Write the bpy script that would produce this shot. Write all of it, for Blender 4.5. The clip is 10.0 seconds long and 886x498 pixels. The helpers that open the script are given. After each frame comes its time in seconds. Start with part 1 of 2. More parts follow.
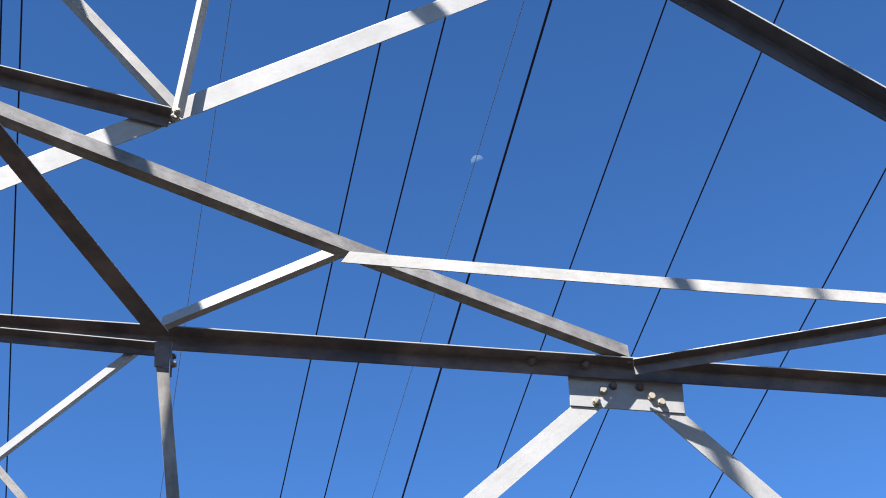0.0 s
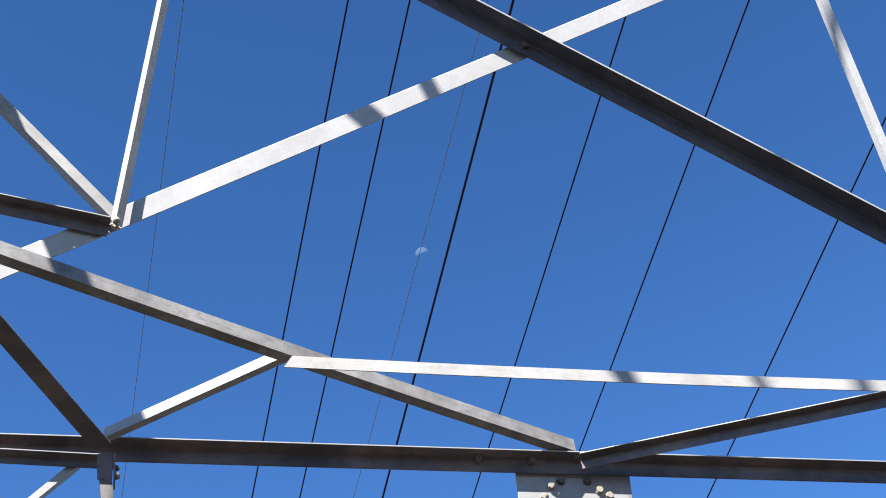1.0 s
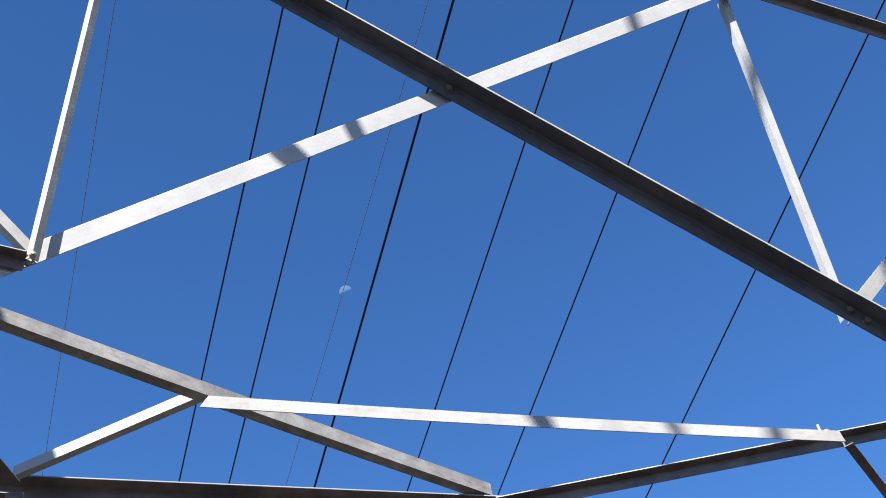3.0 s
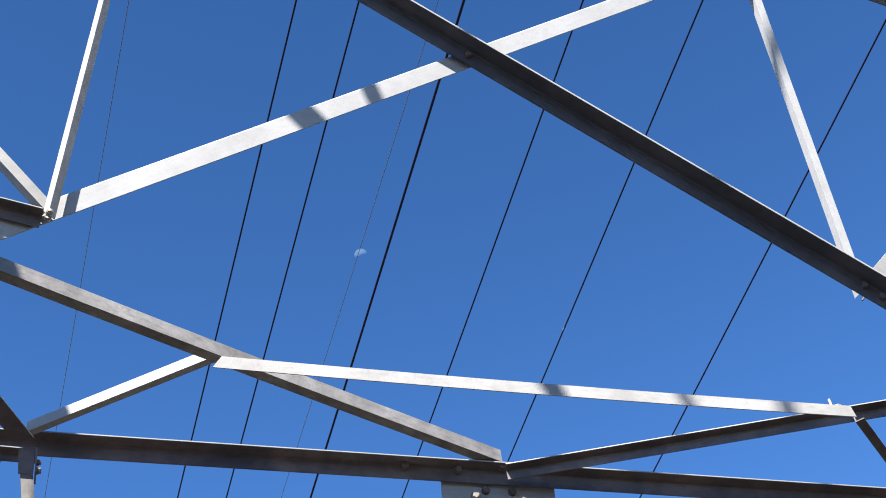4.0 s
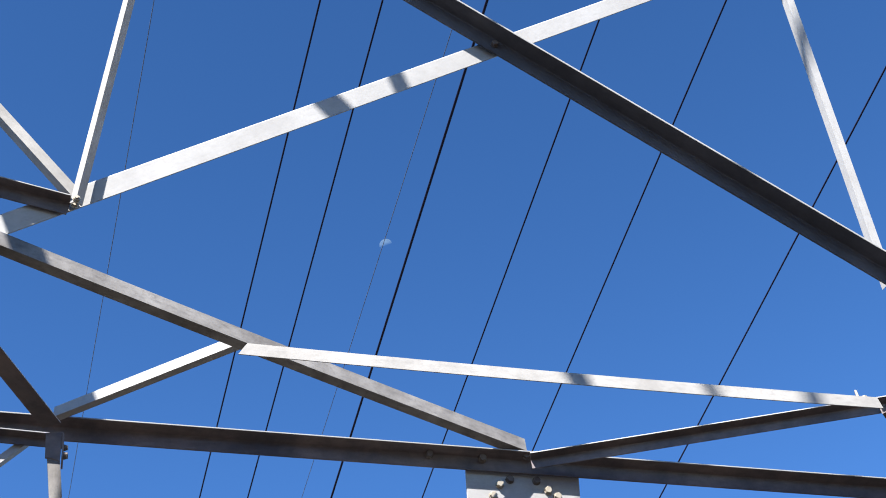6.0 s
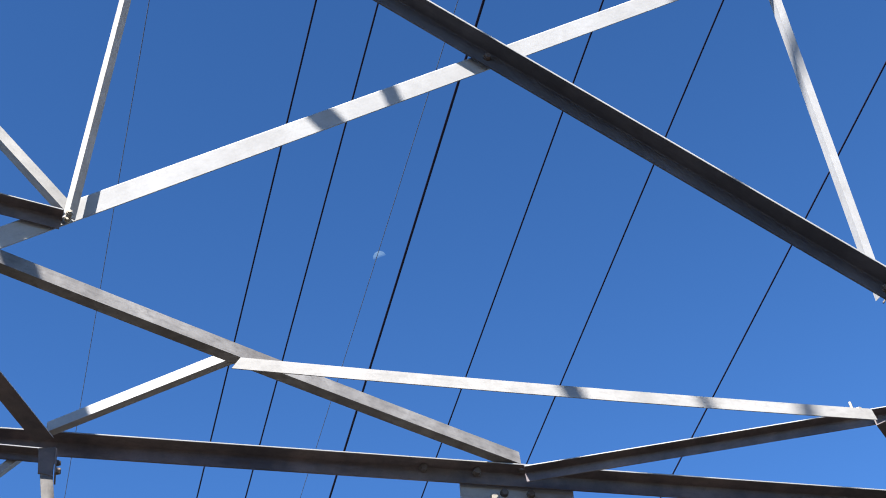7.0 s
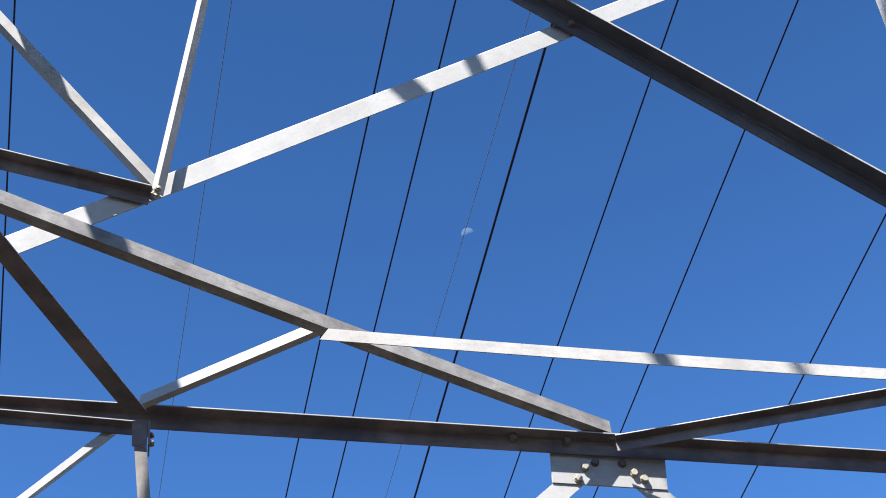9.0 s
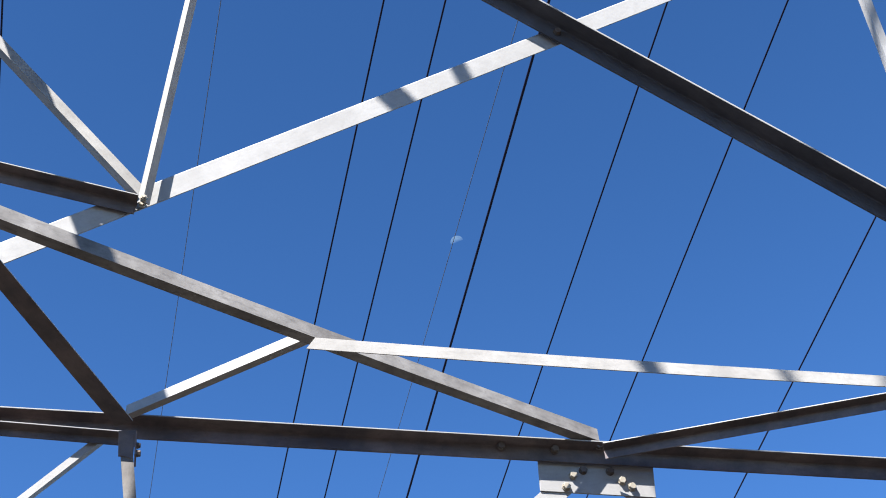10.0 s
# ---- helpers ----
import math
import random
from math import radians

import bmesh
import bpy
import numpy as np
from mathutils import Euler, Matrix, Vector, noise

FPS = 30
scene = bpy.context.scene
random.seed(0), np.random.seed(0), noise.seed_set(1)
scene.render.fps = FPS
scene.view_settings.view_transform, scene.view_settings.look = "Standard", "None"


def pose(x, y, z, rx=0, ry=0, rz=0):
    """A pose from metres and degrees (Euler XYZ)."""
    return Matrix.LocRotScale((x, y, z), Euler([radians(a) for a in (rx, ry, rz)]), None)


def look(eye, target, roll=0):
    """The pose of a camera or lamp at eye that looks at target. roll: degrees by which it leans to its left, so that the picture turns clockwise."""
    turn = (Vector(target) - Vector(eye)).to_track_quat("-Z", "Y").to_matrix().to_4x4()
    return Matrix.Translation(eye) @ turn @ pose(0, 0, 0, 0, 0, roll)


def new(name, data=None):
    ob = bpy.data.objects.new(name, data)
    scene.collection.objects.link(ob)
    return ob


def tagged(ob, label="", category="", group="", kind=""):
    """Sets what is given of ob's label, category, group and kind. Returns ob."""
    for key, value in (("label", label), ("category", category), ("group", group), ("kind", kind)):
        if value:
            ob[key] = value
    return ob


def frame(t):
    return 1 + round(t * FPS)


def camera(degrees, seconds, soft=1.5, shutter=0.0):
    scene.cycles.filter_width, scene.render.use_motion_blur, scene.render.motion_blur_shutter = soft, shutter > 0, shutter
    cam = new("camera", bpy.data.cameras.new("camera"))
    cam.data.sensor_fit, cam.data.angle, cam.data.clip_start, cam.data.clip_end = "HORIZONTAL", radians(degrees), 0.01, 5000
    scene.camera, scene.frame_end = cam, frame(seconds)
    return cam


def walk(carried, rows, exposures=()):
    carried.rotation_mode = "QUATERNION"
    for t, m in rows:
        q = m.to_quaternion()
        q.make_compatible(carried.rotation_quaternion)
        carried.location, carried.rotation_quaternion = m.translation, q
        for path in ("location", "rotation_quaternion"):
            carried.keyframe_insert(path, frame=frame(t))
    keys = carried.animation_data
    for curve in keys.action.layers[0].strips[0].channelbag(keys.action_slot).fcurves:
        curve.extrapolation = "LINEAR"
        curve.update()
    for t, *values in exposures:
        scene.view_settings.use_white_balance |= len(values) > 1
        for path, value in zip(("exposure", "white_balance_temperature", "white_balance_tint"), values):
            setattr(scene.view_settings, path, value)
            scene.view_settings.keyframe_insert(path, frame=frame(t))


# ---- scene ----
# The camera stands inside the foot of a lattice tower and looks up at one face of it.
cam = camera(35.5, 10.0, soft=1.0)
walk(cam, [
    (0.0, pose(-0.0382, 0.0655, 1.5946, 133.4812, 3.7795, -9.3491)),
    (0.2, pose(-0.0360, 0.0538, 1.5949, 133.8931, 4.2969, -9.7414)),
    (0.5, pose(-0.0328, 0.0363, 1.5953, 135.6416, 5.2094, -9.9053)),
    (0.7, pose(-0.0291, 0.0268, 1.5960, 136.4641, 5.7221, -9.6254)),
    (1.0, pose(-0.0236, 0.0126, 1.5970, 137.2806, 6.6687, -9.6103)),
    (1.2, pose(-0.0206, 0.0099, 1.5969, 137.4612, 7.0929, -10.0840)),
    (1.5, pose(-0.0162, 0.0058, 1.5968, 137.8444, 7.6396, -11.1141)),
    (1.7, pose(-0.0172, -0.0023, 1.5966, 138.2061, 7.8666, -11.6972)),
    (2.0, pose(-0.0188, -0.0145, 1.5963, 138.4837, 8.0355, -12.0541)),
    (2.5, pose(-0.0084, -0.0036, 1.6012, 138.7612, 8.4379, -12.3723)),
    (2.7, pose(-0.0084, -0.0036, 1.6012, 138.7730, 8.5258, -12.4503)),
    (3.8, pose(-0.0058, -0.0097, 1.6027, 137.1681, 6.7949, -13.0590)),
    (4.0, pose(-0.0058, -0.0097, 1.6027, 137.0201, 6.8633, -13.1232)),
    (4.2, pose(-0.0044, -0.0037, 1.6012, 136.7663, 6.8751, -13.2644)),
    (4.5, pose(-0.0024, 0.0054, 1.5988, 136.5152, 6.9474, -13.4673)),
    (5.0, pose(0.0014, 0.0025, 1.6017, 136.3849, 6.9522, -13.7722)),
    (5.2, pose(-0.0024, 0.0012, 1.5990, 136.4001, 6.7135, -13.6078)),
    (5.5, pose(-0.0081, -0.0008, 1.5949, 136.4587, 6.0634, -12.8463)),
    (5.7, pose(-0.0081, -0.0008, 1.5949, 136.5080, 5.8006, -12.5952)),
    (6.8, pose(-0.0051, -0.0027, 1.6044, 137.3914, 6.3934, -12.7958)),
    (7.0, pose(-0.0051, -0.0027, 1.6044, 137.1734, 6.2391, -12.6518)),
    (7.2, pose(-0.0053, 0.0025, 1.6021, 136.8018, 6.0319, -12.5186)),
    (7.5, pose(-0.0056, 0.0102, 1.5986, 136.3922, 5.7462, -12.0268)),
    (7.7, pose(0.0021, 0.0188, 1.6021, 136.2738, 5.6623, -11.3222)),
    (8.0, pose(0.0136, 0.0316, 1.6073, 136.3922, 5.6655, -9.8949)),
    (8.2, pose(0.0175, 0.0361, 1.6050, 136.4465, 5.4808, -9.4029)),
    (8.5, pose(0.0233, 0.0428, 1.6017, 136.8440, 4.7835, -9.2677)),
    (8.7, pose(0.0205, 0.0448, 1.6041, 136.6033, 4.3799, -9.5161)),
    (9.0, pose(0.0163, 0.0479, 1.6077, 136.4882, 4.2618, -9.4225)),
    (9.2, pose(0.0179, 0.0427, 1.6080, 136.7097, 4.3066, -9.2865)),
    (9.5, pose(0.0201, 0.0349, 1.6085, 136.8609, 4.5013, -9.2599)),
    (9.7, pose(0.0239, 0.0407, 1.6100, 136.8661, 4.6411, -9.3681)),
    (10.0, pose(0.0295, 0.0493, 1.6124, 136.8122, 4.7293, -9.5691)),
], exposures=[(0.0, 2.31), (1.5, 2.36), (7.0, 2.36), (9.0, 2.32), (10.0, 2.32)])

# ---- light: clear sky, sun behind the camera and to its left ----
SUN = Vector((-0.4161, -0.5942, 0.6884)).normalized()
world = bpy.data.worlds.new("sky")
scene.world = world
world.use_nodes = True
wn = world.node_tree.nodes
sky = wn.new("ShaderNodeTexSky")
sky.sky_type = "NISHITA"
sky.sun_disc = False
sky.sun_elevation = math.asin(SUN.z)
sky.sun_rotation = math.atan2(SUN.x, SUN.y)
sky.altitude = 1500.0
sky.air_density = 1.0
sky.dust_density = 0.05
sky.ozone_density = 4.0
wn["Background"].inputs["Strength"].default_value = 0.05
deep = wn.new("ShaderNodeHueSaturation")
deep.inputs["Saturation"].default_value = 1.205
deep.inputs["Hue"].default_value = 0.5055
world.node_tree.links.new(sky.outputs[0], deep.inputs["Color"])
# the air is a little paler low down and deeper overhead
way = wn.new("ShaderNodeTexCoord")
height = wn.new("ShaderNodeSeparateXYZ")
depth = wn.new("ShaderNodeMapRange")
depth.interpolation_type = "SMOOTHSTEP"
for socket, value in zip(("From Min", "From Max", "To Min", "To Max"), (0.15, 1.0, 1.38, 0.80)):
    depth.inputs[socket].default_value = value
scaled = wn.new("ShaderNodeVectorMath")
scaled.operation = "SCALE"
for a, b in ((way.outputs["Generated"], height.inputs[0]), (height.outputs["Z"], depth.inputs["Value"]), (deep.outputs[0], scaled.inputs[0]),
             (depth.outputs[0], scaled.inputs["Scale"]), (scaled.outputs[0], wn["Background"].inputs["Color"])):
    world.node_tree.links.new(a, b)
sun_data = bpy.data.lights.new("sun", "SUN")
sun_data.energy = 5.0
sun_data.angle = radians(0.53)
sun_data.color = (1.0, 0.95, 0.89)
sun = new("sun", sun_data)
sun.matrix_world = look(SUN * 60, (0, 0, 0))


# ---- materials ----
def material(name):
    m = bpy.data.materials.new(name)
    m.use_nodes = True
    nt = m.node_tree
    return m, nt, nt.nodes["Principled BSDF"]


def node(nt, kind, **values):
    n = nt.nodes.new(kind)
    for k, v in values.items():
        n.inputs[k].default_value = v
    return n


def ramp(nt, source, stops):
    r = nt.nodes.new("ShaderNodeValToRGB")
    r.color_ramp.elements[0].position, r.color_ramp.elements[0].color = stops[0][0], (*stops[0][1], 1)
    r.color_ramp.elements[1].position, r.color_ramp.elements[1].color = stops[-1][0], (*stops[-1][1], 1)
    for at, c in stops[1:-1]:
        r.color_ramp.elements.new(at).color = (*c, 1)
    nt.links.new(source, r.inputs[0])
    return r.outputs[0]


def mix(nt, factor, a, b, blend="MIX"):
    n = nt.nodes.new("ShaderNodeMix")
    n.data_type, n.blend_type = "RGBA", blend
    if isinstance(factor, float):
        n.inputs[0].default_value = factor
    else:
        nt.links.new(factor, n.inputs[0])
    for value, socket in ((a, n.inputs[6]), (b, n.inputs[7])):
        if isinstance(value, tuple):
            socket.default_value = (*value, 1)
        else:
            nt.links.new(value, socket)
    return n.outputs[2]


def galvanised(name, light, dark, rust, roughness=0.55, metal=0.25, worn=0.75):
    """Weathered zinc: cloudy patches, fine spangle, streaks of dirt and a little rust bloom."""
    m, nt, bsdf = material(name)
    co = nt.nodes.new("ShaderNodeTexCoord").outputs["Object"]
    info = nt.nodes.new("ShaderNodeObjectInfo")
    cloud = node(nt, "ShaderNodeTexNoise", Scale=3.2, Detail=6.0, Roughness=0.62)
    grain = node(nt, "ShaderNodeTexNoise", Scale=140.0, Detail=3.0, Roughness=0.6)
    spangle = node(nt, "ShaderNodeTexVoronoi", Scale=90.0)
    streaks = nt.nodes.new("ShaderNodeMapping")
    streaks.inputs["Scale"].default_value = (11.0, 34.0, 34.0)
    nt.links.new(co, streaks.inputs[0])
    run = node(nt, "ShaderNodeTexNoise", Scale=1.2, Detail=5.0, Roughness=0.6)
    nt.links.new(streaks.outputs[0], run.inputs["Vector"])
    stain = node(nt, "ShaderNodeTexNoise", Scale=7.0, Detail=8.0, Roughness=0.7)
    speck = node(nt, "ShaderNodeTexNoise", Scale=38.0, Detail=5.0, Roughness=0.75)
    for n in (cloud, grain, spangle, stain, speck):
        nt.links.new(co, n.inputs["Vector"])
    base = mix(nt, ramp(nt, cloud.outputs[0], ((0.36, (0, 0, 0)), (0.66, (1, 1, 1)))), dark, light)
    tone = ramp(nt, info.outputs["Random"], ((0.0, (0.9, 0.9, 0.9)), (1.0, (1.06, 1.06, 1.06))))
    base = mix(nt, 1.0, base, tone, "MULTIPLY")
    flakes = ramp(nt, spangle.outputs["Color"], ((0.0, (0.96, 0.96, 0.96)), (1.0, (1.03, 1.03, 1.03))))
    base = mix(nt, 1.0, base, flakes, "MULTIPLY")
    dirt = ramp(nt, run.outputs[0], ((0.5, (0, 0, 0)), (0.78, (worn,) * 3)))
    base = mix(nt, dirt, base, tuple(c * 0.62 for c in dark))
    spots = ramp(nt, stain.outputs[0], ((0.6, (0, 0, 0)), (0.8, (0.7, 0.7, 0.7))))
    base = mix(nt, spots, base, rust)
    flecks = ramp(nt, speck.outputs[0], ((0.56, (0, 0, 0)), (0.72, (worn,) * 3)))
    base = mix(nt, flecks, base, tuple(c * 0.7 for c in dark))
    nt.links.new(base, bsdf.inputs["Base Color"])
    rough = ramp(nt, cloud.outputs[0], ((0.3, (roughness + 0.12,) * 3), (0.7, (roughness - 0.08,) * 3)))
    nt.links.new(rough, bsdf.inputs["Roughness"])
    bsdf.inputs["Metallic"].default_value = metal
    bsdf.inputs["Specular IOR Level"].default_value = 0.3
    bump = node(nt, "ShaderNodeBump", Strength=0.08, Distance=0.002)
    nt.links.new(grain.outputs[0], bump.inputs["Height"])
    nt.links.new(bump.outputs[0], bsdf.inputs["Normal"])
    return m


STEEL = galvanised("galvanised_steel", (0.250, 0.251, 0.254), (0.208, 0.208, 0.209), (0.165, 0.146, 0.127), 0.68, 0.05, 0.35)
# brown weathering, with the shade of belts and struts darkened into the colour
OLD_SHADED_STEEL = galvanised("brown_weathered_shaded_steel", (0.130, 0.103, 0.099), (0.052, 0.047, 0.055), (0.078, 0.050, 0.040), 0.7, 0.0, 0.4)
# near-black copy of the galvanised steel, with the diagonal's shade put into its colour
SHADE_STEEL = galvanised("steel_in_shade", (0.062, 0.061, 0.073), (0.037, 0.038, 0.048), (0.060, 0.046, 0.041), 0.7, 0.0, 0.3)
GREY_STEEL = galvanised("mottled_grey_steel", (0.196, 0.189, 0.183), (0.086, 0.081, 0.079), (0.066, 0.054, 0.047), 0.66, 0.0, 0.75)
BOLT = galvanised("zinc_bolt", (0.300, 0.272, 0.225), (0.220, 0.196, 0.157), (0.150, 0.105, 0.065), 0.5, 0.3)
DULL_STEEL = galvanised("grimy_light_steel", (0.202, 0.199, 0.194), (0.138, 0.135, 0.131), (0.112, 0.097, 0.081), 0.68, 0.0, 0.5)
# rusty bolt, also coloured dark for heads that sit in shade
OLD_SHADED_BOLT = galvanised("rusty_shaded_bolt", (0.100, 0.085, 0.077), (0.065, 0.050, 0.045), (0.075, 0.043, 0.028), 0.7, 0.0)

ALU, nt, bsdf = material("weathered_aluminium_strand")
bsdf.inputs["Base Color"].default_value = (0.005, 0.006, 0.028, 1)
bsdf.inputs["Roughness"].default_value = 0.75
bsdf.inputs["Specular IOR Level"].default_value = 0.2

THIN, nt, bsdf = material("dull_steel_strand")
bsdf.inputs["Base Color"].default_value = (0.075, 0.085, 0.11, 1)
bsdf.inputs["Roughness"].default_value = 0.6

# unseen ground, coloured very dark to hold down light bounced up onto the steel
EARTH, nt, bsdf = material("dark_earth")
co = nt.nodes.new("ShaderNodeTexCoord").outputs["Object"]
big = node(nt, "ShaderNodeTexNoise", Scale=0.35, Detail=8.0, Roughness=0.65)
fine = node(nt, "ShaderNodeTexNoise", Scale=18.0, Detail=6.0, Roughness=0.7)
for n in (big, fine):
    nt.links.new(co, n.inputs["Vector"])
soil = mix(nt, ramp(nt, big.outputs[0], ((0.35, (0, 0, 0)), (0.65, (1, 1, 1)))), (0.022, 0.017, 0.013), (0.038, 0.029, 0.023))
soil = mix(nt, ramp(nt, fine.outputs[0], ((0.4, (0, 0, 0)), (0.7, (0.6, 0.6, 0.6)))), soil, (0.018, 0.020, 0.011))
nt.links.new(soil, bsdf.inputs["Base Color"])
bsdf.inputs["Roughness"].default_value = 0.95
bump = node(nt, "ShaderNodeBump", Strength=0.6, Distance=0.05)
nt.links.new(fine.outputs[0], bump.inputs["Height"])
nt.links.new(bump.outputs[0], bsdf.inputs["Normal"])

# moonlight adds to the blue of the air before it, and fades towards the terminator
MOON, nt, bsdf = material("moonlight")
nt.nodes.remove(bsdf)
co = nt.nodes.new("ShaderNodeTexCoord").outputs["Object"]
maria = node(nt, "ShaderNodeTexNoise", Scale=0.12, Detail=4.0)
nt.links.new(co, maria.inputs["Vector"])
across = nt.nodes.new("ShaderNodeSeparateXYZ")
nt.links.new(co, across.inputs[0])
height = nt.nodes.new("ShaderNodeMath")
height.operation, height.inputs[1].default_value = "DIVIDE", 19.0
nt.links.new(across.outputs["Y"], height.inputs[0])
lit = ramp(nt, height.outputs[0], ((0.0, (0.0, 0.0, 0.0)), (0.06, (0.0092, 0.0123, 0.0108)), (0.45, (0.0323, 0.0416, 0.0347)), (0.95, (0.0447, 0.0554, 0.0447))))
lit = mix(nt, 1.0, lit, ramp(nt, maria.outputs[0], ((0.38, (0.72, 0.74, 0.78)), (0.6, (1.1, 1.1, 1.1)))), "MULTIPLY")
glow = nt.nodes.new("ShaderNodeEmission")
nt.links.new(lit, glow.inputs["Color"])
clear = nt.nodes.new("ShaderNodeBsdfTransparent")
both = nt.nodes.new("ShaderNodeAddShader")
nt.links.new(glow.outputs[0], both.inputs[0])
nt.links.new(clear.outputs[0], both.inputs[1])
nt.links.new(both.outputs[0], nt.nodes["Material Output"].inputs["Surface"])

CONCRETE, nt, bsdf = material("concrete")
co = nt.nodes.new("ShaderNodeTexCoord").outputs["Object"]
big = node(nt, "ShaderNodeTexNoise", Scale=6.0, Detail=8.0, Roughness=0.7)
nt.links.new(co, big.inputs["Vector"])
nt.links.new(ramp(nt, big.outputs[0], ((0.3, (0.26, 0.25, 0.23)), (0.7, (0.40, 0.39, 0.36)))), bsdf.inputs["Base Color"])
bsdf.inputs["Roughness"].default_value = 0.9


# ---- ways to build ----
def part(name, bm, mat, parent, label="", smooth=False):
    me = bpy.data.meshes.new(name)
    bm.normal_update()
    bm.to_mesh(me)
    bm.free()
    me.materials.append(mat)
    for p in me.polygons:
        p.use_smooth = smooth
    ob = new(name, me)
    if parent:
        ob.parent = parent
    if label:
        tagged(ob, label)
    return ob


def prism(bm, outline, origin, ex, ey, ez, length):
    """A prism with that outline in the plane of ey and ez, drawn out along ex."""
    rings = [[bm.verts.new(origin + ex * s + ey * u + ez * v) for u, v in outline] for s in (0, length)]
    n = len(outline)
    for i in range(n):
        bm.faces.new((rings[0][i], rings[0][(i + 1) % n], rings[1][(i + 1) % n], rings[1][i]))
    bm.faces.new(rings[0][::-1])
    bm.faces.new(rings[1])


def place(ob, origin, ex, ey, ez):
    m = Matrix((ex, ey, ez)).transposed().to_4x4()
    m.translation = origin
    ob.matrix_basis = m


def angle(name, a, b, d1, w1, d2, w2, mat=None, t=None, label="", cut=(0.0, 0.0), sag=0.0, heel=0.0006):
    """A rolled steel angle with its heel from a to b, one leg of width w1 along d1 and one of width w2 along d2, with rounded toes and root."""
    a, b = Vector(a), Vector(b)
    ex = (b - a).normalized()
    d1, d2 = Vector(d1), Vector(d2)
    d1 = (d1 - ex * d1.dot(ex)).normalized()
    d2 = (d2 - ex * d2.dot(ex)).normalized()
    t = t or max(0.006, 0.085 * max(w1, w2))
    r = 0.7 * t
    outline = [(heel, 0), (w1, 0), (w1, 0.7 * t), (w1 - 0.1 * t, 0.92 * t), (w1 - 0.35 * t, t), (t + r, t), (t + 0.3 * r, t + 0.3 * r), (t, t + r), (t, w2 - 0.35 * t), (0.92 * t, w2 - 0.1 * t), (0.7 * t, w2), (0, w2), (0, heel), (0.3 * heel, 0.3 * heel)]
    bm = bmesh.new()
    # built in its own frame: x along the bar
    z = ex.cross(d1)
    flip = d2.dot(z)
    c = d2.dot(d1)
    pts = [(u + v * c, v * flip) for u, v in outline]
    far = (b - a).length
    steps = 12 if sag else 1
    rings = [[bm.verts.new((far * k / steps, y, h)) for y, h in pts] for k in range(steps + 1)]
    n = len(pts)
    for lo, hi in zip(rings, rings[1:]):
        for i in range(n):
            bm.faces.new((lo[i], lo[(i + 1) % n], hi[(i + 1) % n], hi[i]))
    bm.faces.new(rings[0][::-1])
    bm.faces.new(rings[-1])
    # ends sawn on the slant
    for v in rings[0] + rings[-1]:
        v.co.x += (cut[0] if v.co.x < far / 2 else cut[1]) * v.co.y
    # a slight bow under its own weight
    for ring in rings[1:-1]:
        for v in ring:
            k = v.co.x / far
            v.co.y -= 4 * sag * k * (1 - k) * d1.z
            v.co.z -= 4 * sag * k * (1 - k) * z.z
    bmesh.ops.recalc_face_normals(bm, faces=bm.faces)
    if not label and mat:
        label = {OLD_SHADED_STEEL: "brown weathered steel angle, coloured darker for shade", SHADE_STEEL: "steel angle coloured almost black for shade", GREY_STEEL: "mottled grey steel angle", DULL_STEEL: "light grey grimy steel angle"}[mat]
    ob = part(name, bm, mat or STEEL, tower, label)
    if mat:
        # the rolled toes take the light steel, painting in their sunlit edge line
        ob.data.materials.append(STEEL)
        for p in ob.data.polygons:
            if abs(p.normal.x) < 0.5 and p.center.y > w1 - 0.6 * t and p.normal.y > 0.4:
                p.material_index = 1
    place(ob, a, ex, d1, z)
    return ob


def plate(name, corners, normal, t, mat, parent, label=""):
    """A flat plate with those corners on its seen face, t thick behind it, with its edges eased."""
    bm = bmesh.new()
    n = Vector(normal).normalized()
    front = [bm.verts.new(Vector(c)) for c in corners]
    back = [bm.verts.new(Vector(c) - n * t) for c in corners]
    k = len(corners)
    bm.faces.new(front)
    bm.faces.new(back[::-1])
    for i in range(k):
        bm.faces.new((front[i], back[i], back[(i + 1) % k], front[(i + 1) % k]))
    bmesh.ops.recalc_face_normals(bm, faces=bm.faces)
    bmesh.ops.bevel(bm, geom=list(bm.edges), offset=0.0015, segments=1, affect="EDGES")
    return part(name, bm, mat, parent, label)


BOLT_MESH = {}


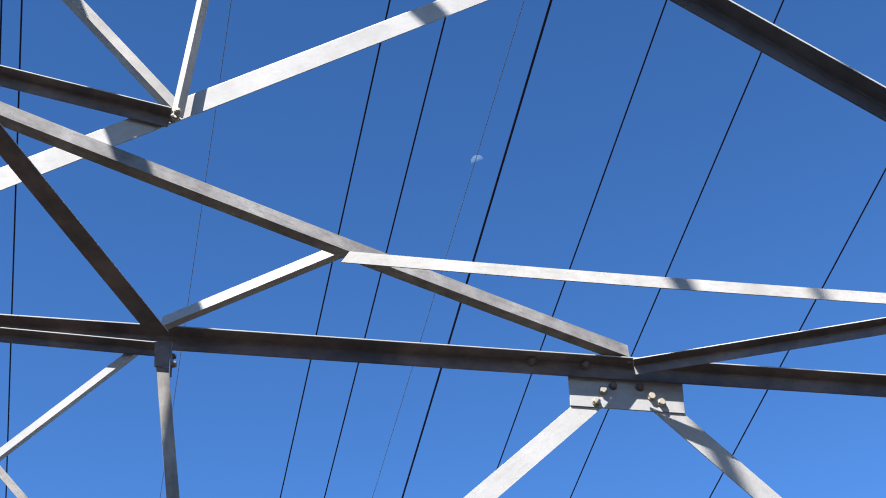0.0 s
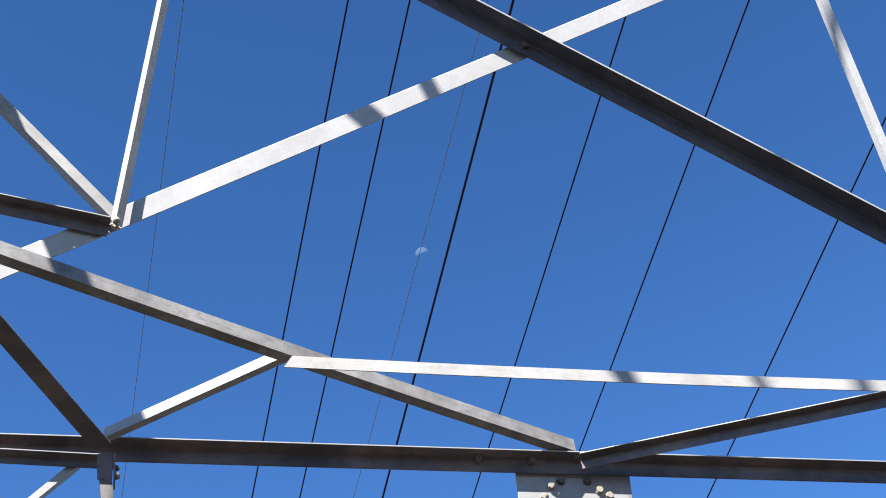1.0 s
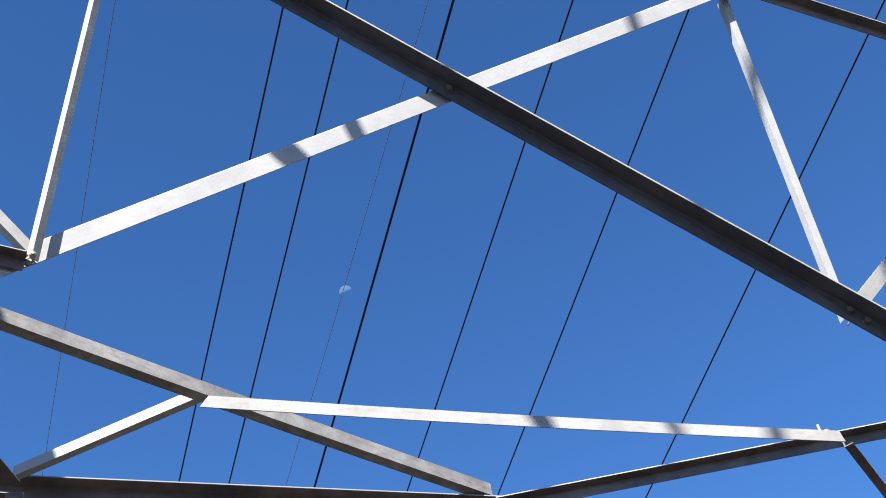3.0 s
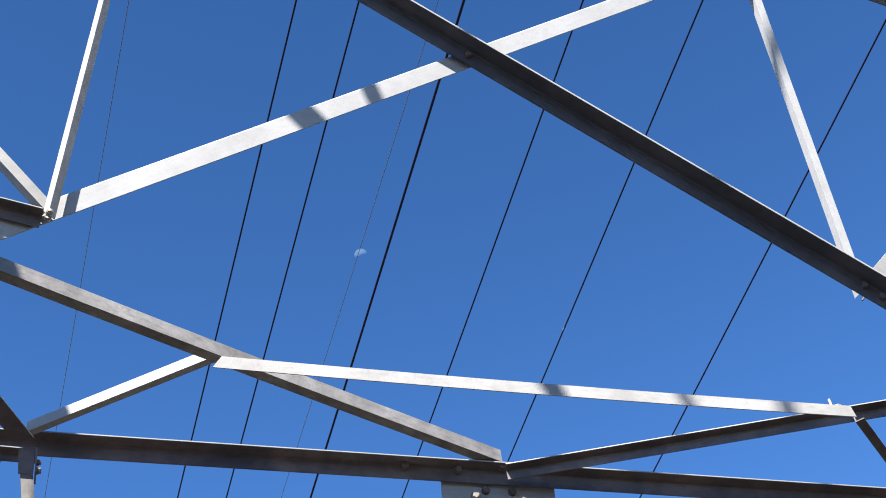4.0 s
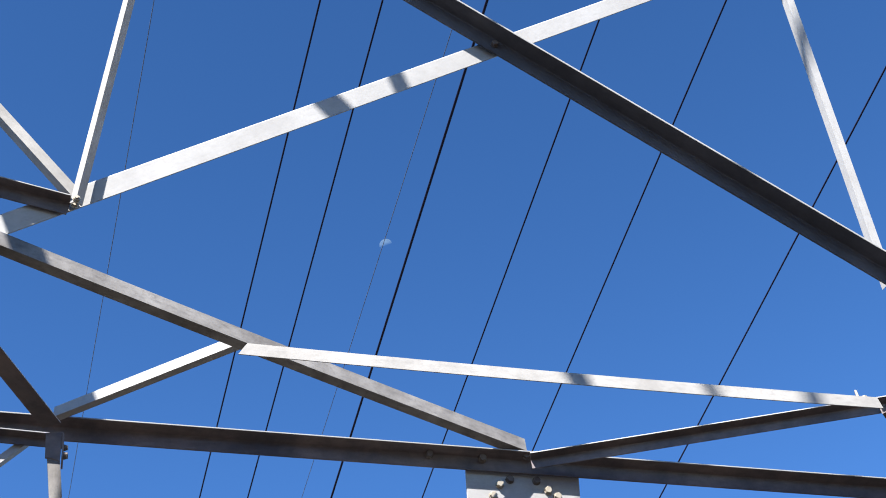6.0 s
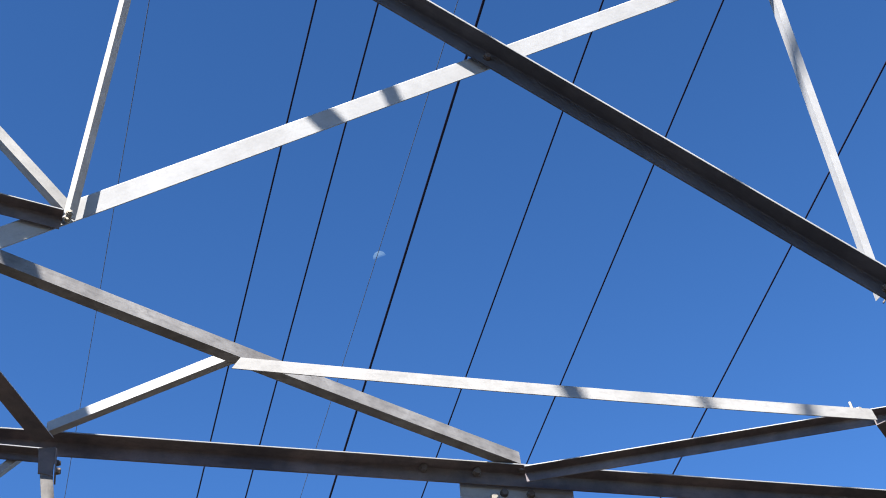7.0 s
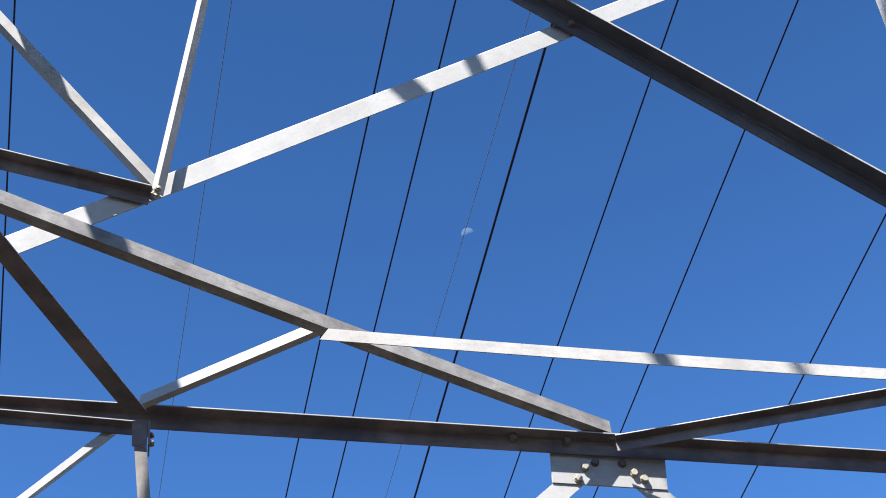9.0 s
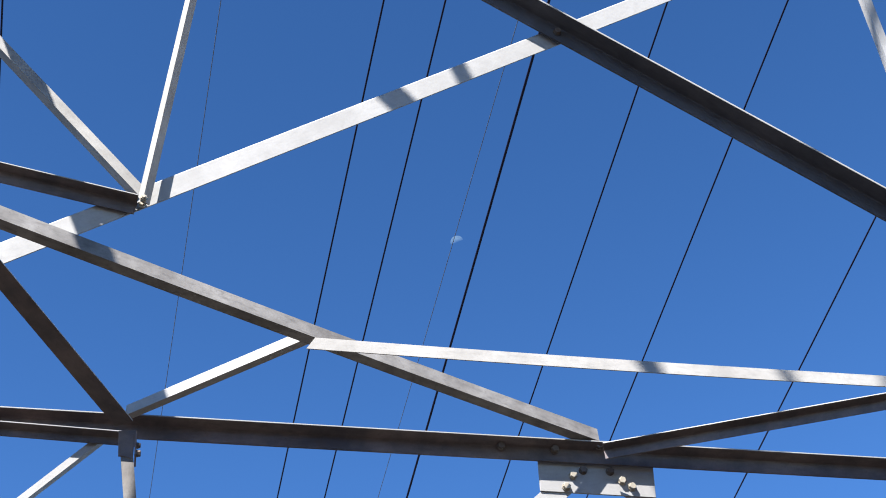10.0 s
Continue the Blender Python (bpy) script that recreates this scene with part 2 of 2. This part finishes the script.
def bolt(at, normal, parent, size=0.034, turn=0.0, tail=0.0, mat=None):
    """A hexagon head on a washer; tail is the length of thread that stands out beyond it."""
    mat = mat or BOLT
    key = (size, tail, mat.name)
    if key not in BOLT_MESH:
        bm = bmesh.new()

        def disc(n, r, z0, z1, top):
            rows = []
            for z, k in ((z0, 1.0), (z1 - 0.1 * size, 1.0), (z1, top)):
                rows.append([bm.verts.new((r * k * math.cos(2 * math.pi * i / n), r * k * math.sin(2 * math.pi * i / n), z)) for i in range(n)])
            for lo, hi in zip(rows, rows[1:]):
                for i in range(n):
                    bm.faces.new((lo[i], lo[(i + 1) % n], hi[(i + 1) % n], hi[i]))
            bm.faces.new(rows[-1])

        disc(16, 0.66 * size, -0.004, 0.006, 0.95)
        disc(6, 0.575 * size, 0.006, 0.64 * size, 0.86)
        if tail:
            disc(12, 0.33 * size, 0.6 * size, 0.64 * size + tail, 0.85)
        me = bpy.data.meshes.new("bolt")
        bm.to_mesh(me)
        bm.free()
        me.materials.append(mat)
        BOLT_MESH[key] = me
    ob = new("bolt", BOLT_MESH[key])
    ob.parent = parent
    n = Vector(normal).normalized()
    side = n.orthogonal().normalized()
    m = Matrix((side, n.cross(side), n)).transposed().to_4x4() @ Matrix.Rotation(turn, 4, "Z")
    m.translation = Vector(at)
    ob.matrix_parent_inverse = parent.matrix_basis.inverted()
    ob.matrix_basis = m
    return ob


# ---- ground ----
bm = bmesh.new()
ring = [bm.verts.new((2500 * math.cos(2 * math.pi * i / 64), 2500 * math.sin(2 * math.pi * i / 64), 0)) for i in range(64)]
bm.faces.new(ring)
ground = part("ground", bm, EARTH, None)
tagged(ground, "very dark brown earth under the tower", "ground", kind="structure")

# ---- the tower: its face ahead, its plan bracing at the first belt, and the legs that carry them ----
tower = new("transmission_tower")
tower.location = (2.19, 1.1, 0)
tower.empty_display_size = 0.5
tagged(tower, "tall grey galvanised steel lattice transmission tower of bolted angles", "tower")
INV = Matrix.Translation((-2.19, -1.1, 0))
FACE = Vector((0, -0.9745, -0.2243))  # square to the face, towards its inside
UP = Vector((0, -0.2243, 0.9745))  # up along the face
angle("belt", (-2.523, 5.640, 6.290), (7.581, 5.675, 6.135), (0.004, -1.000, 0.000), 0.083, (-0.016, 0.224, -0.974), 0.083, mat=OLD_SHADED_STEEL)
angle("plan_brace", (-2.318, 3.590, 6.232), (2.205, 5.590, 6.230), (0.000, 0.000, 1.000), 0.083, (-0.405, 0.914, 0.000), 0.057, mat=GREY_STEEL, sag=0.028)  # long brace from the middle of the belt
angle("plan_brace", (2.216, 5.588, 6.168), (6.718, 4.078, 6.240), (-0.318, -0.948, 0.000), 0.0645, (0.014, -0.005, -1.000), 0.064, mat=OLD_SHADED_STEEL)  # its counterpart
angle("strut", (0.597, 4.820, 6.146), (3.901, 4.820, 6.096), (-0.015, 0.000, -1.000), 0.074, (0.000, 1.000, 0.000), 0.060, mat=DULL_STEEL, cut=(-0.55, 0.15), sag=0.013)  # strut between the two
angle("plan_brace", (-0.280, 5.537, 6.220), (0.558, 4.914, 6.220), (0.000, 0.000, 1.000), 0.065, (0.597, 0.803, 0.000), 0.039)
angle("plan_brace", (-0.321, 5.482, 6.100), (-1.126, 4.041, 6.100), (0.873, -0.488, 0.000), 0.097, (0.000, 0.000, 1.000), 0.064, mat=OLD_SHADED_STEEL)
angle("strut", (-2.568, 5.625, 6.267), (-0.222, 5.652, 6.165), (0.010, -1.000, 0.000), 0.056, (-0.045, 0.224, -0.974), 0.045, mat=OLD_SHADED_STEEL)  # second angle of the belt
angle("plan_brace", (3.995, 4.951, 6.100), (4.831, 5.741, 6.100), (0.687, -0.727, 0.000), 0.051, (0.000, 0.000, 1.000), 0.050, mat=OLD_SHADED_STEEL)
angle("diagonal", (-2.111, 5.397, 6.465), (6.710, 4.198, 11.674), (0.518, 0.192, -0.833), 0.133, (0.000, 0.975, 0.224), 0.090, heel=0.011)  # crossed diagonals of the face above
# this one's shaded underside is carried by its near-black colour
angle("diagonal", (-1.487, 4.270, 11.229), (7.510, 5.542, 5.697), (0.000, -0.975, -0.224), 0.142, (-0.534, 0.190, -0.824), 0.116, mat=SHADE_STEEL)
angle("brace", (-0.297, 5.112, 7.393), (-2.234, 4.620, 9.529), (0.749, -0.149, 0.645), 0.056, (0.000, 0.975, 0.224), 0.090, mat=DULL_STEEL)  # secondary bracing
angle("brace", (-0.288, 5.088, 7.342), (-0.003, 4.510, 9.934), (0.795, 0.604, 0.051), 0.047, (-0.795, 0.565, 0.218), 0.038, mat=DULL_STEEL)
angle("strut", (-2.776, 5.046, 7.899), (-0.316, 5.160, 7.405), (0.000, -0.975, -0.224), 0.081, (-0.202, 0.220, -0.954), 0.081, mat=OLD_SHADED_STEEL)
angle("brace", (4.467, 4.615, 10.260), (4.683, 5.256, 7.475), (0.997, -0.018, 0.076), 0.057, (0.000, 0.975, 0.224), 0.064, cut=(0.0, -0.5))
angle("strut", (4.530, 4.510, 10.317), (7.298, 4.679, 9.582), (0.000, -0.975, -0.224), 0.084, (-0.263, 0.216, -0.940), 0.084, mat=OLD_SHADED_STEEL)
angle("brace", (4.676, 5.177, 7.507), (6.878, 4.675, 9.689), (0.713, 0.158, -0.683), 0.099, (0.000, 0.975, 0.224), 0.060, mat=DULL_STEEL)
angle("diagonal", (2.026, 5.710, 6.118), (-2.904, 6.691, 1.856), (0.664, 0.168, -0.729), 0.112, (0.000, 0.975, 0.224), 0.080)  # diagonals below the belt
angle("diagonal", (2.361, 5.710, 6.117), (7.057, 6.706, 1.789), (-0.687, 0.163, -0.708), 0.114, (0.000, 0.975, 0.224), 0.080)
# grey in place of the light steel, to carry the shadow along this brace
angle("brace", (-0.301, 5.671, 6.153), (-0.060, 6.038, 4.559), (0.989, -0.033, 0.142), 0.061, (0.000, 0.974, 0.225), 0.060, mat=GREY_STEEL)
angle("brace", (-0.377, 5.667, 6.170), (-2.388, 6.118, 4.210), (-0.707, -0.159, 0.689), 0.036, (0.000, 0.975, 0.224), 0.051)
angle("brace", (-1.796, 5.621, 6.371), (0.538, 6.174, 3.968), (-0.726, 0.154, -0.670), 0.037, (0.000, 0.975, 0.224), 0.050, mat=GREY_STEEL)

# the four legs, battered inwards, and the belts of the other faces
XL, XR, YF, YN, BELT, LEAN = -2.41, 7.5, 5.68, -4.7, 6.24, 0.23


def corner(sx, sy, z):
    """The corner of the tower at height z; sx and sy are -1 or 1."""
    h = (z - BELT) * LEAN
    return Vector((XL + h if sx < 0 else XR - h, YN + h if sy < 0 else YF - h, z))


for sx in (-1, 1):
    for sy in (-1, 1):
        angle("leg", corner(sx, sy, 0.1), corner(sx, sy, 19.0), (-sx, 0, 0), 0.18, (0, -sy, 0), 0.18)
        c = corner(sx, sy, 0.0)
        bm = bmesh.new()
        prism(bm, [(0.34 * math.cos(i * math.pi / 10), 0.34 * math.sin(i * math.pi / 10)) for i in range(20)], Vector((c.x, c.y, -0.6)), Vector((0, 0, 1)), Vector((1, 0, 0)), Vector((0, 1, 0)), 0.9)
        bmesh.ops.recalc_face_normals(bm, faces=bm.faces)
        part("footing", bm, CONCRETE, tower, "round concrete footing")
angle("belt", corner(-1, -1, BELT), corner(-1, 1, BELT), (1, 0, 0), 0.09, (0, 0, -1), 0.09, mat=OLD_SHADED_STEEL)
angle("belt", corner(1, -1, BELT), corner(1, 1, BELT), (-1, 0, 0), 0.09, (0, 0, -1), 0.09, mat=OLD_SHADED_STEEL)
angle("belt", corner(-1, -1, BELT), corner(1, -1, BELT), (0, 1, 0), 0.09, (0, 0, -1), 0.09, mat=OLD_SHADED_STEEL)
# unseen upper bracing of the sunward side face, laid out to throw the soft shadows on the members ahead
LEFT = Vector((1.0, 0.0, -LEAN)).normalized()  # square to that face, towards its inside


def side_member(name, y0, z0, y1, z1, w, mat=None):
    """An angle in the plane of the side face from one height and depth to another."""
    a, b = (Vector((XL + (z - BELT) * LEAN, y, z)) for y, z in ((y0, z0), (y1, z1)))
    angle(name, a, b, LEFT.cross(b - a), w, LEFT, w, mat=mat)


side_member("diagonal", 2.615, 13.487, -0.515, 11.336, 0.081)
side_member("brace", -0.641, 16.763, -1.461, 12.674, 0.057)
side_member("brace", 1.293, 14.257, -1.232, 12.142, 0.045)
side_member("strut", 4.745, 10.829, -0.200, 12.812, 0.121)
side_member("brace", -1.850, 17.486, -1.058, 15.383, 0.065)
side_member("diagonal", 4.271, 9.508, 1.785, 8.310, 0.100)
side_member("brace", 3.238, 8.908, 3.355, 7.725, 0.120)

# gusset plate where the two lower diagonals meet the belt
gusset = plate("gusset_plate", [(1.877, 5.690, 6.17), (1.877, 5.731, 5.992), (2.511, 5.734, 5.978), (2.518, 5.690, 6.17)], FACE, 0.012, STEEL, tower, "grey steel gusset plate with bolts")
# the two upper heads get the dark colour in place of the belt's shade
for x, z in ((2.062, 6.079), (2.019, 6.013), (2.330, 6.058), (2.382, 6.026), (2.12, 6.11), (2.27, 6.11)):
    bolt((x, 5.690 - (z - 6.17) * 0.218 - 0.001, z + 0.004), FACE, gusset, size=0.036, turn=x * 9, mat=OLD_SHADED_BOLT if z > 6.1 else BOLT)
# clip at the foot of the side struts, with an edge-on stiffener and its bolts
clip = plate("clip_plate", [(-0.301, 5.470, 6.064), (-0.290, 5.475, 5.915), (-0.250, 5.476, 5.912), (-0.219, 5.476, 5.897), (-0.222, 5.470, 6.074)], (0, -1, 0), 0.010, OLD_SHADED_STEEL, tower, "brown weathered clip plate")
plate("stiffener", [(-0.214, 5.46, 6.06), (-0.205, 5.46, 5.915), (-0.205, 5.56, 5.915), (-0.214, 5.58, 6.10)], (1, 0, 0), 0.009, OLD_SHADED_STEEL, tower, "brown weathered stiffener plate")
bolt((-0.203, 5.480, 5.935), (1, -0.1, 0), clip, size=0.028, turn=0.4, mat=OLD_SHADED_BOLT)
bolt((-0.205, 5.500, 6.00), (1, -0.1, 0), clip, size=0.024, turn=0.9, mat=OLD_SHADED_BOLT)

# single bolts at the joints
for at, way, size, tail in (
    ((2.181, 4.790, 8.907), FACE, 0.040, 0.0),
    ((4.628, 5.134, 7.410), FACE, 0.040, 0.0),
    ((4.732, 5.151, 7.338), FACE, 0.040, 0.0),
    ((4.725, 5.250, 7.470), Vector((-0.62, 0.15, -0.76)), 0.018, 0.060),
    ((-0.282, 5.075, 7.345), FACE, 0.032, 0.008),
    ((-0.291, 5.150, 7.385), FACE, 0.030, 0.0),
    ((2.204, 5.62, 6.215), Vector((0, -1, -0.1)), 0.036, 0.0),
    ((1.962, 5.640, 6.199), FACE, 0.036, 0.0),
    ((1.669, 5.640, 6.205), FACE, 0.036, 0.0),
    ((3.815, 4.855, 6.100), Vector((0, 0, 1)), 0.022, 0.05),
    ((3.845, 4.850, 6.100), Vector((0.1, -0.2, 1)), 0.030, 0.0),
):
    # heads on the shaded members get the darker bolt colour
    darkened = way is FACE and at[0] > 1.0 or at[0] in (2.204, 4.725)
    bolt(at, way, tower, size=size, turn=at[0] * 5, tail=tail, mat=OLD_SHADED_BOLT if darkened else BOLT)

for ob in tower.children:
    if ob.matrix_parent_inverse == Matrix.Identity(4):
        ob.matrix_parent_inverse = INV

# ---- overhead wires ----
def wire(name, x0, y0, z0, x1, y1, d, mat, label, group):
    """A strand of diameter d through two points at one height, going on both ways with a slight sag between."""
    a, b = Vector((x0, y0, z0)), Vector((x1, y1, z0))
    u = (b - a).normalized()
    mid = (a + b) / 2
    side = Vector((-u.y, u.x, 0))
    bm = bmesh.new()
    rows = []
    for i in range(-24, 49):
        s = i * 5.0
        c = mid + u * s + Vector((0, 0, 0.00012 * s * s))
        rows.append([bm.verts.new(c + side * (d / 2 * math.cos(k * math.pi / 4)) + Vector((0, 0, d / 2 * math.sin(k * math.pi / 4)))) for k in range(8)])
    for lo, hi in zip(rows, rows[1:]):
        for k in range(8):
            bm.faces.new((lo[k], lo[(k + 1) % 8], hi[(k + 1) % 8], hi[k]))
    bm.faces.new(rows[0][::-1])
    bm.faces.new(rows[-1])
    ob = part(name, bm, mat, None, smooth=True)
    return tagged(ob, label, "power line", group)


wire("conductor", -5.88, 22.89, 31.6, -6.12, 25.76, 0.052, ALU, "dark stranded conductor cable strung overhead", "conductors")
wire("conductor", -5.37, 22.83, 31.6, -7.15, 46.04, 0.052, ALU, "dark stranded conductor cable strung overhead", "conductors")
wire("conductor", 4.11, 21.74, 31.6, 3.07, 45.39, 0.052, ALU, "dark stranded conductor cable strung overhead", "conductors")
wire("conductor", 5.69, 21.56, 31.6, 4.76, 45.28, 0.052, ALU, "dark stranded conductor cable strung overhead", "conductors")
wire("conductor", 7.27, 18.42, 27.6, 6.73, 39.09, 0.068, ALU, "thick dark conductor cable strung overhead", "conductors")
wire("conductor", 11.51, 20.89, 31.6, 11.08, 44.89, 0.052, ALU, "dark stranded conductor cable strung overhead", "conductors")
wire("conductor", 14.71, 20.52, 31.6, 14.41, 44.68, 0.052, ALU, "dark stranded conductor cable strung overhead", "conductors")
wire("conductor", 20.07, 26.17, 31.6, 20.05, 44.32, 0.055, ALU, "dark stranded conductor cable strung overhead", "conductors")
wire("ground_wire", -0.02, 29.60, 41.6, -1.94, 60.89, 0.028, THIN, "thin grey steel ground wire high overhead", "ground wires")
wire("ground_wire", 10.24, 28.42, 41.6, 8.83, 60.21, 0.028, THIN, "thin grey steel ground wire high overhead", "ground wires")

# ---- the daytime moon ----
def day_moon(way, far, radius):
    """The moon's disc, facing the ground, with its bright limb turned to the sun."""
    way = Vector(way).normalized()
    lit = (SUN - way * way.dot(SUN)).normalized()
    bm = bmesh.new()
    n = 48
    bm.faces.new([bm.verts.new((radius * math.cos(2 * math.pi * i / n), radius * math.sin(2 * math.pi * i / n), 0)) for i in range(n)])
    ob = part("moon", bm, MOON, None)
    place(ob, Vector((0, 0, 1.6)) + way * far, way.cross(lit), lit, -way)
    return tagged(ob, "pale daytime half moon in clear blue sky", "moon", kind="structure")


day_moon((0.1827, 0.6596, 0.7291), 4000.0, 19.0)
